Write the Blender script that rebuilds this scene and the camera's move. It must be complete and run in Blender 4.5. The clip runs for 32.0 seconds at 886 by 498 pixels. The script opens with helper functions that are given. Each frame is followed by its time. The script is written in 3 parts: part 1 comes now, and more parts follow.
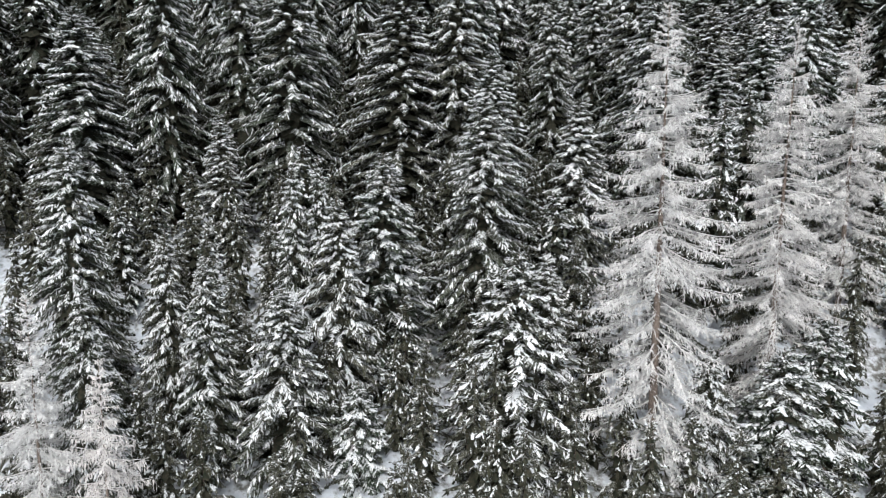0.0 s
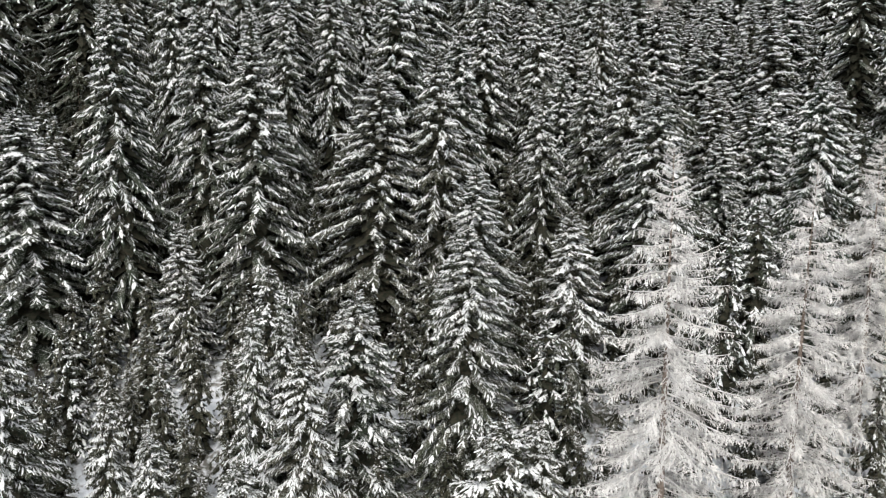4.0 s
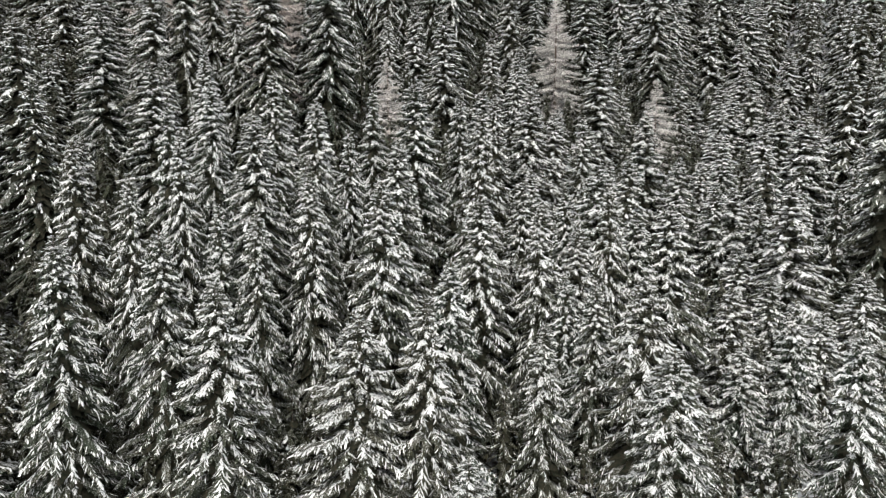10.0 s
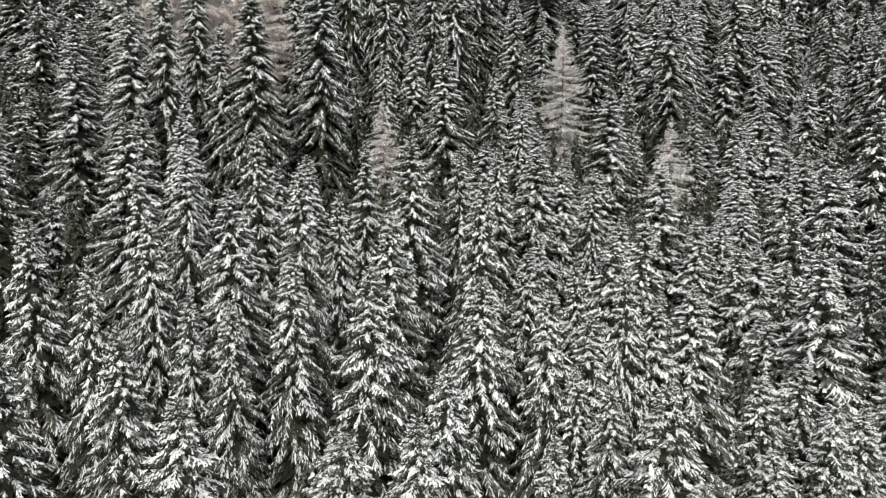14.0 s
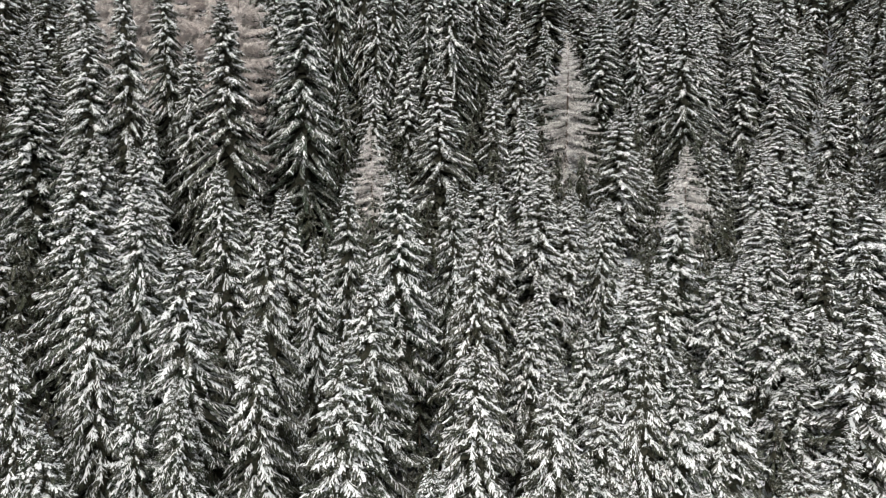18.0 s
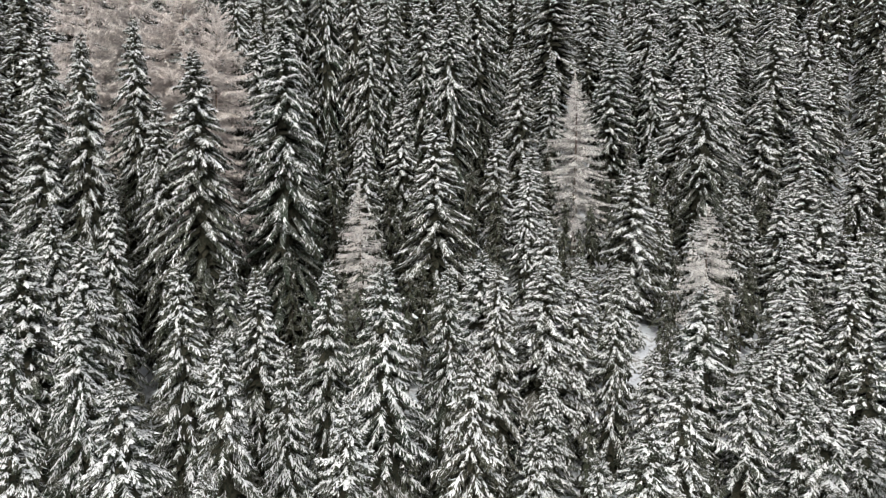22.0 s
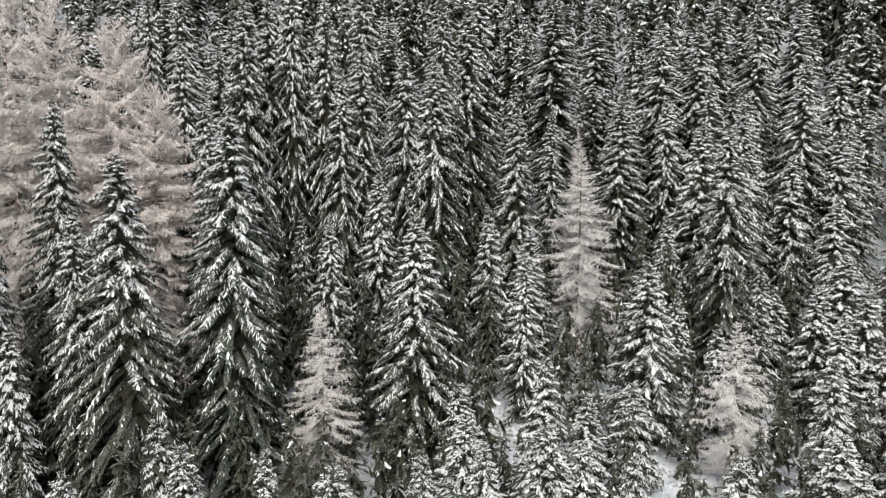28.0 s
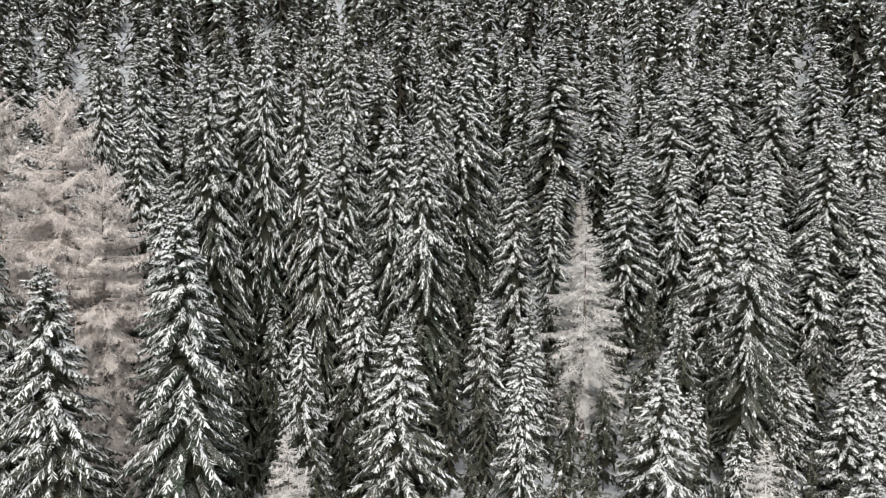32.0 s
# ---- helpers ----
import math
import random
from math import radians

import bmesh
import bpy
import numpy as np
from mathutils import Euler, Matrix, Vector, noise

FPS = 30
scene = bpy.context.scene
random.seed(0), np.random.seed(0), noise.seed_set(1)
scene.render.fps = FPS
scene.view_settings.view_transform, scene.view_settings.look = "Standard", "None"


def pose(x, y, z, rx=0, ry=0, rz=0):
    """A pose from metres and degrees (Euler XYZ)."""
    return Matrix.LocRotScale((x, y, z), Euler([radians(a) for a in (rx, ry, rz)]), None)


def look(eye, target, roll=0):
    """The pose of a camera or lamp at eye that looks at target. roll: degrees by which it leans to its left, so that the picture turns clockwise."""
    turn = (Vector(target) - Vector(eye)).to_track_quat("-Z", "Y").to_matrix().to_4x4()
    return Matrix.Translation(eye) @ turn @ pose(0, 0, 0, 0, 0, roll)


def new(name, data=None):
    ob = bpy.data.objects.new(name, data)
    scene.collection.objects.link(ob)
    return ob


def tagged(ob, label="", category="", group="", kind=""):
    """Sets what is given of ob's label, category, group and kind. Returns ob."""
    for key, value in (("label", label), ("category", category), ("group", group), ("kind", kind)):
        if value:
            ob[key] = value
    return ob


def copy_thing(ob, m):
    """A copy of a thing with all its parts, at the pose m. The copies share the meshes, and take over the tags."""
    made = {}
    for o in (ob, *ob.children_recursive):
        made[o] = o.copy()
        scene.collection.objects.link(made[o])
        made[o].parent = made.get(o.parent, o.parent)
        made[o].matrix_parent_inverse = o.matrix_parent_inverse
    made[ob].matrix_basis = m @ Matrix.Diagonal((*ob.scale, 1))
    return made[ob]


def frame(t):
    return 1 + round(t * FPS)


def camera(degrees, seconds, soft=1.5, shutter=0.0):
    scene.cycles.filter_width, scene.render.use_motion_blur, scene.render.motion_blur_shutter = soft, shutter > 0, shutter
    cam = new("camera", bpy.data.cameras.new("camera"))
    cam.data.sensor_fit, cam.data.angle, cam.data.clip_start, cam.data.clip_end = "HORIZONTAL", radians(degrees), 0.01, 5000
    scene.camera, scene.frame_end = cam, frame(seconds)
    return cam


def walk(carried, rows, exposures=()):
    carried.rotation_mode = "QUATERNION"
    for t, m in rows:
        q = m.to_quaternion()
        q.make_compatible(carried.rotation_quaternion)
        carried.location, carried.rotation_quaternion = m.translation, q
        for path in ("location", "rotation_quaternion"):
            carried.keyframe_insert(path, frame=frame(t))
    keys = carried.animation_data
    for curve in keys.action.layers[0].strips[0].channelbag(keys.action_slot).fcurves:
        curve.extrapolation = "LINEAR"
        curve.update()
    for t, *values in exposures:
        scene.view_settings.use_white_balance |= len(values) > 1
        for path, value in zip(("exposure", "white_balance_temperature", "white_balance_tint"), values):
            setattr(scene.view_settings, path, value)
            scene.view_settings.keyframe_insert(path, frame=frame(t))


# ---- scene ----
import functools

cam = camera(64.8, 32.0, soft=1.2)
METRES, EYE, TILT, LEAN, TURN = 70.0, 22.0, -8.0, 0.0, 0.0
EXPO, SKY, SKY_SAT, SUN = 0.93, 0.135, 0.3, 0.7
ROWS = [
    (0.0, 0.0, 0.0, 0.0, -0.0, 0.0, -0.0),
    (0.5, 0.0011, 0.0078, 0.0096, -0.09, -0.0, 0.04),
    (1.0, 0.0021, 0.0154, 0.0202, -0.18, 0.02, 0.05),
    (1.5, 0.0034, 0.0234, 0.032, -0.22, 0.04, 0.07),
    (2.0, 0.0052, 0.0306, 0.0455, -0.3, 0.06, 0.08),
    (2.5, 0.0067, 0.038, 0.0601, -0.44, 0.11, 0.12),
    (3.0, 0.008, 0.0447, 0.0753, -0.52, 0.14, 0.13),
    (3.5, 0.009, 0.051, 0.0913, -0.57, 0.13, 0.16),
    (5.5, 0.0132, 0.0767, 0.1604, -0.92, 0.32, 0.17),
    (6.0, 0.0135, 0.0823, 0.1808, -0.98, 0.38, 0.16),
    (6.5, 0.0141, 0.0868, 0.2009, -1.01, 0.41, 0.17),
    (7.0, 0.0149, 0.0909, 0.2213, -1.03, 0.43, 0.16),
    (7.5, 0.0157, 0.0946, 0.2407, -1.0, 0.48, 0.17),
    (8.0, 0.0166, 0.0991, 0.2599, -0.97, 0.53, 0.15),
    (8.5, 0.0173, 0.1049, 0.2751, -0.92, 0.54, 0.12),
    (9.0, 0.018, 0.1125, 0.2872, -0.84, 0.58, 0.12),
    (9.5, 0.0186, 0.1202, 0.3009, -0.8, 0.58, 0.1),
    (10.0, 0.0192, 0.128, 0.3195, -0.76, 0.58, 0.07),
    (10.5, 0.0198, 0.1352, 0.3373, -0.75, 0.59, 0.04),
    (11.0, 0.0204, 0.1425, 0.3546, -0.7, 0.59, 0.05),
    (11.5, 0.0212, 0.15, 0.3695, -0.65, 0.62, 0.03),
    (12.0, 0.022, 0.1588, 0.379, -0.58, 0.64, 0.02),
    (12.5, 0.0228, 0.1674, 0.3834, -0.53, 0.62, 0.0),
    (13.0, 0.0239, 0.1769, 0.3868, -0.49, 0.64, -0.03),
    (13.5, 0.0247, 0.1861, 0.3912, -0.48, 0.68, -0.04),
    (14.0, 0.026, 0.1962, 0.3964, -0.46, 0.7, -0.05),
    (14.5, 0.0272, 0.2065, 0.4013, -0.47, 0.7, -0.04),
    (16.5, 0.0333, 0.2513, 0.4188, -0.41, 0.71, -0.04),
    (17.0, 0.0349, 0.2628, 0.4253, -0.4, 0.72, -0.03),
    (17.5, 0.0362, 0.2736, 0.4345, -0.35, 0.75, -0.04),
    (18.0, 0.0375, 0.2844, 0.4457, -0.28, 0.76, -0.05),
    (18.5, 0.0391, 0.2944, 0.4567, -0.2, 0.76, -0.08),
    (19.0, 0.0403, 0.3054, 0.4675, -0.15, 0.78, -0.08),
    (19.5, 0.0415, 0.3154, 0.4776, -0.07, 0.78, -0.1),
    (20.0, 0.0427, 0.3257, 0.4887, -0.02, 0.75, -0.14),
    (20.5, 0.0442, 0.3359, 0.4989, 0.03, 0.78, -0.15),
    (21.0, 0.0454, 0.3464, 0.5095, 0.05, 0.8, -0.17),
    (21.5, 0.0465, 0.3569, 0.5201, 0.05, 0.82, -0.17),
    (22.0, 0.0478, 0.3686, 0.531, 0.09, 0.84, -0.18),
    (22.5, 0.049, 0.3795, 0.5424, 0.1, 0.83, -0.18),
    (23.0, 0.0506, 0.3906, 0.5539, 0.09, 0.83, -0.21),
    (23.5, 0.0523, 0.4017, 0.5648, 0.07, 0.83, -0.19),
    (24.0, 0.0544, 0.4132, 0.5758, 0.04, 0.81, -0.19),
    (24.5, 0.0561, 0.4243, 0.5863, 0.02, 0.79, -0.2),
    (25.0, 0.0582, 0.4358, 0.5965, 0.03, 0.82, -0.17),
    (25.5, 0.0599, 0.4466, 0.6066, 0.05, 0.84, -0.17),
    (27.5, 0.0662, 0.4905, 0.6499, 0.09, 0.83, -0.2),
    (28.0, 0.0685, 0.5015, 0.6612, 0.16, 0.88, -0.19),
    (28.5, 0.0696, 0.5122, 0.6725, 0.16, 0.89, -0.21),
    (29.0, 0.0715, 0.523, 0.6847, 0.21, 0.89, -0.22),
    (29.5, 0.0729, 0.5336, 0.6968, 0.21, 0.89, -0.23),
    (30.0, 0.0742, 0.5454, 0.7091, 0.21, 0.92, -0.25),
    (30.5, 0.0757, 0.5559, 0.7216, 0.23, 0.9, -0.27),
    (31.0, 0.0773, 0.5675, 0.734, 0.23, 0.96, -0.28),
    (31.5, 0.0792, 0.5785, 0.7458, 0.26, 0.96, -0.28),
    (32.0, 0.0814, 0.5893, 0.7589, 0.27, 0.92, -0.28),
]
walk(cam, [(t, pose(0, 0, EYE, TILT, LEAN, TURN) @ pose(METRES * x, METRES * y, METRES * z, 90 + pitch, roll, yaw)) for t, x, y, z, yaw, pitch, roll in ROWS],
     exposures=[(0.0, EXPO, 6230, 7), (2.0, EXPO, 6390, 7), (5.0, EXPO, 6600, 7), (13.0, EXPO, 6680, 6), (20.0, EXPO, 6640, 7), (32.0, EXPO, 6620, 7)])

# ---- sky and light: a bright overcast winter day ----
world = bpy.data.worlds.new("overcast_sky")
scene.world = world
world.use_nodes = True
wn = world.node_tree.nodes
wl = world.node_tree.links
sky = wn.new("ShaderNodeTexSky")
sky.sky_type = "NISHITA"
sky.sun_disc = False
sky.sun_elevation, sky.sun_rotation = radians(50), radians(200)
sky.air_density, sky.dust_density = 1.0, 4.0
grey = wn.new("ShaderNodeHueSaturation")
grey.inputs["Saturation"].default_value = SKY_SAT
wl.new(sky.outputs[0], grey.inputs["Color"])
back = wn["Background"]
back.inputs["Strength"].default_value = SKY
wl.new(grey.outputs[0], back.inputs["Color"])
sun = new("sun", bpy.data.lights.new("sun", "SUN"))
sun.data.energy, sun.data.angle, sun.data.color = SUN, radians(30), (1.0, 0.97, 0.93)
sun.matrix_world = look((0, 0, 200), (-31, 88, 89))


# ---- materials ----
class Nodes:
    """A small wrapper round a node material."""

    def __init__(self, name):
        self.mat = bpy.data.materials.new(name)
        self.mat.use_nodes = True
        self.tree = self.mat.node_tree
        self.bsdf = self.tree.nodes["Principled BSDF"]

    def add(self, kind, **values):
        n = self.tree.nodes.new("ShaderNode" + kind)
        for key, value in values.items():
            n.inputs[key.replace("_", " ")].default_value = value
        return n

    def link(self, a, b):
        self.tree.links.new(a, b)

    def coords(self):
        return self.add("TexCoord").outputs["Object"]

    def noise(self, scale, detail=3.0, where=None):
        n = self.add("TexNoise", Scale=scale, Detail=detail, Roughness=0.6)
        self.link(where or self.coords(), n.inputs["Vector"])
        return n.outputs["Fac"]

    def ramp(self, fac, stops):
        n = self.add("ValToRGB")
        while len(n.color_ramp.elements) < len(stops):
            n.color_ramp.elements.new(0.5)
        for e, (at, colour) in zip(n.color_ramp.elements, stops):
            e.position, e.color = at, (*colour, 1)
        self.link(fac, n.inputs["Fac"])
        return n.outputs["Color"]

    def mix(self, fac, a, b):
        n = self.add("Mix")
        n.data_type = "RGBA"
        for value, socket in ((fac, n.inputs[0]), (a, n.inputs[6]), (b, n.inputs[7])):
            if isinstance(value, (int, float)):
                socket.default_value = value
            elif isinstance(value, tuple):
                socket.default_value = (*value, 1)
            else:
                self.link(value, socket)
        return n.outputs[2]

    def math(self, op, a, b=0.0):
        n = self.add("Math")
        n.operation = op
        for value, socket in ((a, n.inputs[0]), (b, n.inputs[1])):
            if isinstance(value, (int, float)):
                socket.default_value = value
            else:
                self.link(value, socket)
        return n.outputs[0]

    def bump(self, fac, strength, distance):
        n = self.add("Bump", Strength=strength, Distance=distance)
        self.link(fac, n.inputs["Height"])
        self.link(n.outputs[0], self.bsdf.inputs["Normal"])

    def done(self, colour, rough=0.8):
        self.link(colour, self.bsdf.inputs["Base Color"]) if not isinstance(colour, tuple) else None
        self.bsdf.inputs["Roughness"].default_value = rough
        self.bsdf.inputs["Specular IOR Level"].default_value = 0.2
        return self.mat


def snow_material():
    """Clumped snow on the boughs, with needles pricking through in places."""
    m = Nodes("bough_snow")
    fine, broad = m.noise(13.0, 4.0), m.noise(1.1, 2.0)
    luck = m.add("ObjectInfo").outputs["Random"]
    fac = m.math("ADD", m.math("MULTIPLY", fine, 0.9), m.math("MULTIPLY", broad, 0.4))
    fac = m.math("SUBTRACT", fac, m.math("MULTIPLY", luck, 0.06))
    col = m.ramp(fac, [(0.44, (0.06, 0.066, 0.055)), (0.50, (0.35, 0.36, 0.355)), (0.625, (0.70, 0.71, 0.72)), (0.82, (0.83, 0.83, 0.84))])
    m.bump(fine, 0.6, 0.03)
    return m.done(col, 0.75)


def needle_material():
    """Dark spruce needles; rime and powder cling to the upper sides of the twigs."""
    m = Nodes("spruce_needles")
    fine, broad = m.noise(16.0, 3.0), m.noise(0.8, 2.0)
    luck = m.add("ObjectInfo").outputs["Random"]
    base = m.mix(luck, (0.020, 0.030, 0.018), (0.034, 0.034, 0.020))
    base = m.mix(m.ramp(broad, [(0.45, (0, 0, 0)), (0.75, (1, 1, 1))]), base, (0.043, 0.037, 0.022))
    split = m.add("SeparateXYZ")
    m.link(m.add("NewGeometry").outputs["Normal"], split.inputs[0])
    rime = m.math("ADD", fine, m.math("MULTIPLY", split.outputs["Z"], 0.12))
    rime = m.math("ADD", rime, m.math("MULTIPLY", m.math("SUBTRACT", broad, 0.5), 0.25))
    col = m.mix(m.ramp(rime, [(0.60, (0, 0, 0)), (0.81, (1, 1, 1))]), base, (0.40, 0.405, 0.40))
    return m.done(col, 0.85)


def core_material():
    """Inner twigs close to the stem, bare of snow; the crown's inner shade is in their dark colour."""
    m = Nodes("shade_dark_inner_twigs")
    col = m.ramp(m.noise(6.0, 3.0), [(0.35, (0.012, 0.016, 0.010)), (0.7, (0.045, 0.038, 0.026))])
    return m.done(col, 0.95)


def bark_material(name, dark, light):
    m = Nodes(name)
    fine = m.noise(12.0, 4.0)
    col = m.ramp(fine, [(0.3, dark), (0.62, light), (0.78, (0.5, 0.5, 0.5))])
    m.bump(fine, 0.8, 0.03)
    return m.done(col, 0.9)


def frost_material(name, bark, rime, tint_to):
    """Larch twigs coated in hoarfrost, brown bark showing through."""
    m = Nodes(name)
    fine, broad = m.noise(7.0, 3.0), m.noise(0.9, 2.0)
    fac = m.math("ADD", m.math("MULTIPLY", fine, 0.7), m.math("MULTIPLY", broad, 0.35))
    col = m.ramp(fac, [(0.31, bark), (0.42, tuple((a + 2 * b) / 3 for a, b in zip(bark, rime))), (0.60, rime)])
    rosy = m.mix(m.add("ObjectInfo").outputs["Random"], (1.0, 1.0, 1.0), tint_to)
    tint = m.add("Mix")
    tint.data_type, tint.blend_type = "RGBA", "MULTIPLY"
    tint.inputs[0].default_value = 1.0
    m.link(col, tint.inputs[6])
    m.link(rosy, tint.inputs[7])
    return m.done(tint.outputs[2], 0.8)


def ground_material():
    m = Nodes("forest_snow")
    fine, mid, broad = m.noise(3.0, 5.0), m.noise(0.35, 4.0), m.noise(0.05, 3.0)
    col = m.ramp(mid, [(0.3, (0.45, 0.48, 0.53)), (0.55, (0.68, 0.70, 0.74)), (0.8, (0.82, 0.83, 0.86))])
    litter = m.ramp(m.math("MULTIPLY", fine, mid), [(0.22, (0, 0, 0)), (0.34, (0.9, 0.9, 0.9))])
    col = m.mix(litter, col, (0.12, 0.11, 0.09))
    m.bump(m.math("ADD", fine, m.math("MULTIPLY", broad, 3.0)), 0.5, 0.15)
    return m.done(col, 0.7)


SNOW, NEEDLES, CORE, GROUND = snow_material(), needle_material(), core_material(), ground_material()
FROST = frost_material("frosted_twigs", (0.18, 0.155, 0.135), (0.70, 0.69, 0.68), (1.0, 0.955, 0.935))
ROSY_FROST = frost_material("thinly_frosted_reddish_twigs", (0.18, 0.14, 0.12), (0.70, 0.655, 0.63), (1.0, 0.97, 0.96))
SPRUCE_BARK = bark_material("spruce_bark", (0.045, 0.035, 0.028), (0.13, 0.10, 0.08))
LARCH_BARK = bark_material("larch_bark", (0.11, 0.085, 0.07), (0.24, 0.19, 0.16))


# ---- ground: one snowy mountainside ----
SLOPE_Y = (-900, -300, -60, 0, 26, 33, 40, 47, 86, 98, 112, 135, 200, 320, 900, 2500)
SLOPE_Z = (-160, -110, -45, -16, -3, 3.5, 8.5, 14, 37, 41.5, 47, 57, 99, 185, 500, 1100)


def ground_z(x, y):
    """Height of the slope: a profile along y that dips into a hollow towards the east."""
    z = np.interp(y, SLOPE_Y, SLOPE_Z)
    hollow = np.interp(y, (50, 80, 108, 135), (0, 1, 1, 0))
    return z - 0.3 * np.clip(np.asarray(x) - 26, 0, 24) * hollow


def mesh_of(name, verts, faces, material, smooth=False):
    me = bpy.data.meshes.new(name)
    me.from_pydata(verts, [], faces)
    me.materials.append(material)
    if smooth:
        me.shade_smooth()
    me.update()
    return me


def build_ground():
    xs = np.unique(np.r_[np.linspace(-2500, -120, 14), np.linspace(-120, 130, 126), np.linspace(130, 2500, 14)])
    ys = np.unique(np.r_[np.linspace(-900, -20, 14), np.linspace(-20, 150, 86), np.linspace(150, 260, 23), np.linspace(260, 2500, 14)])
    gx, gy = np.meshgrid(xs, ys)
    gz = ground_z(gx, gy)
    near = (np.abs(gx) < 140) & (gy > -30) & (gy < 220)
    rough = np.array([[noise.fractal(Vector((x * 0.11, y * 0.11, 0)), 1.0, 2.0, 4) for x in xs] for y in ys])
    gz = gz + np.where(near, 0.55 * rough, 4 * rough)
    verts = np.stack([gx, gy, gz], -1).reshape(-1, 3)
    n, m = len(xs), len(ys)
    faces = [(j * n + i, j * n + i + 1, (j + 1) * n + i + 1, (j + 1) * n + i) for j in range(m - 1) for i in range(n - 1)]
    ob = new("ground", mesh_of("ground", verts.tolist(), faces, GROUND, True))
    return tagged(ob, "steep forest floor under fresh uneven snow", "ground", kind="structure")


ground = build_ground()


# ---- spruces and larches ----
UP = np.array((0.0, 0.0, 1.0))


def unit(v):
    return v / np.maximum(np.linalg.norm(v, axis=-1, keepdims=True), 1e-6)


def kites(base, way, length, width, sag, fold, rounded=False):
    """Verts and triangles of many small folded leaf shapes: a ridge with two lowered wings each; rounded ones are blunt."""
    way = unit(way)
    length, width, sag, fold = (np.broadcast_to(np.asarray(q, float), (len(base),))[:, None] for q in (length, width, sag, fold))
    side = unit(np.cross(way, UP) + 1e-4)
    tip = base + way * length - UP * sag * length
    if rounded:
        mid = base + way * length * 0.25 - UP * (sag * 0.1 * length + fold * width)
        far = base + way * length * 0.85 - UP * (sag * 0.7 * length + fold * width * 0.8)
        verts = np.stack([base, mid + side * width / 2, far + side * width * 0.36, tip, far - side * width * 0.36, mid - side * width / 2], 1)
        k = np.arange(len(base))[:, None] * 6
        return verts.reshape(-1, 3), np.concatenate([k + t for t in ((0, 2, 1), (0, 3, 2), (0, 4, 3), (0, 5, 4))])
    mid = base + way * length * 0.55 - UP * (sag * 0.3 * length + fold * width)
    verts = np.stack([base, mid + side * width / 2, tip, mid - side * width / 2], 1)
    k = np.arange(len(base))[:, None] * 4
    return verts.reshape(-1, 3), np.concatenate([k + t for t in ((0, 2, 1), (0, 3, 2))])


def tri_mesh(name, verts, tris, materials, slots=None):
    """A mesh from arrays of places and triangles."""
    me = bpy.data.meshes.new(name)
    me.vertices.add(len(verts))
    me.vertices.foreach_set("co", np.asarray(verts, np.float32).ravel())
    me.loops.add(3 * len(tris))
    me.loops.foreach_set("vertex_index", np.asarray(tris, np.int32).ravel())
    me.polygons.add(len(tris))
    me.polygons.foreach_set("loop_start", np.arange(0, 3 * len(tris), 3, dtype=np.int32))
    for m in materials:
        me.materials.append(m)
    if slots is not None:
        me.polygons.foreach_set("material_index", np.asarray(slots, np.int32))
    me.update(calc_edges=True)
    me.validate()
    return me


def tube(path, radii, sides):
    """Verts and triangles of a tapered tube along a path."""
    path, verts, faces = np.asarray(path, float), [], []
    for i, (p, r) in enumerate(zip(path, radii)):
        way = unit(path[min(i + 1, len(path) - 1)] - path[max(i - 1, 0)])
        a = unit(np.cross(way, (0.31, 0.9, 0.2)))
        b = np.cross(way, a)
        for k in range(sides):
            w = 2 * math.pi * k / sides
            verts.append(tuple(p + r * (a * math.cos(w) + b * math.sin(w))))
    for i in range(len(path) - 1):
        for k in range(sides):
            l, q = i * sides + k, i * sides + (k + 1) % sides
            faces += [(l, q, q + sides), (l, q + sides, l + sides)]
    return np.array(verts), np.array(faces)


def joined(pieces):
    starts = np.cumsum([0] + [len(v) for v, _ in pieces[:-1]])
    return np.concatenate([v for v, _ in pieces]), np.concatenate([f + n for (_, f), n in zip(pieces, starts)])


def crown_radius(s, height, radius):
    """Crown radius s metres below the tip."""
    full = height * np.interp(height, (7, 13, 19, 28), (0.85, 0.72, 0.57, 0.43))
    return radius * np.clip(s / full, 0, 1) ** 0.72 * np.interp(s / height, (0.75, 0.95), (1, 0.75))


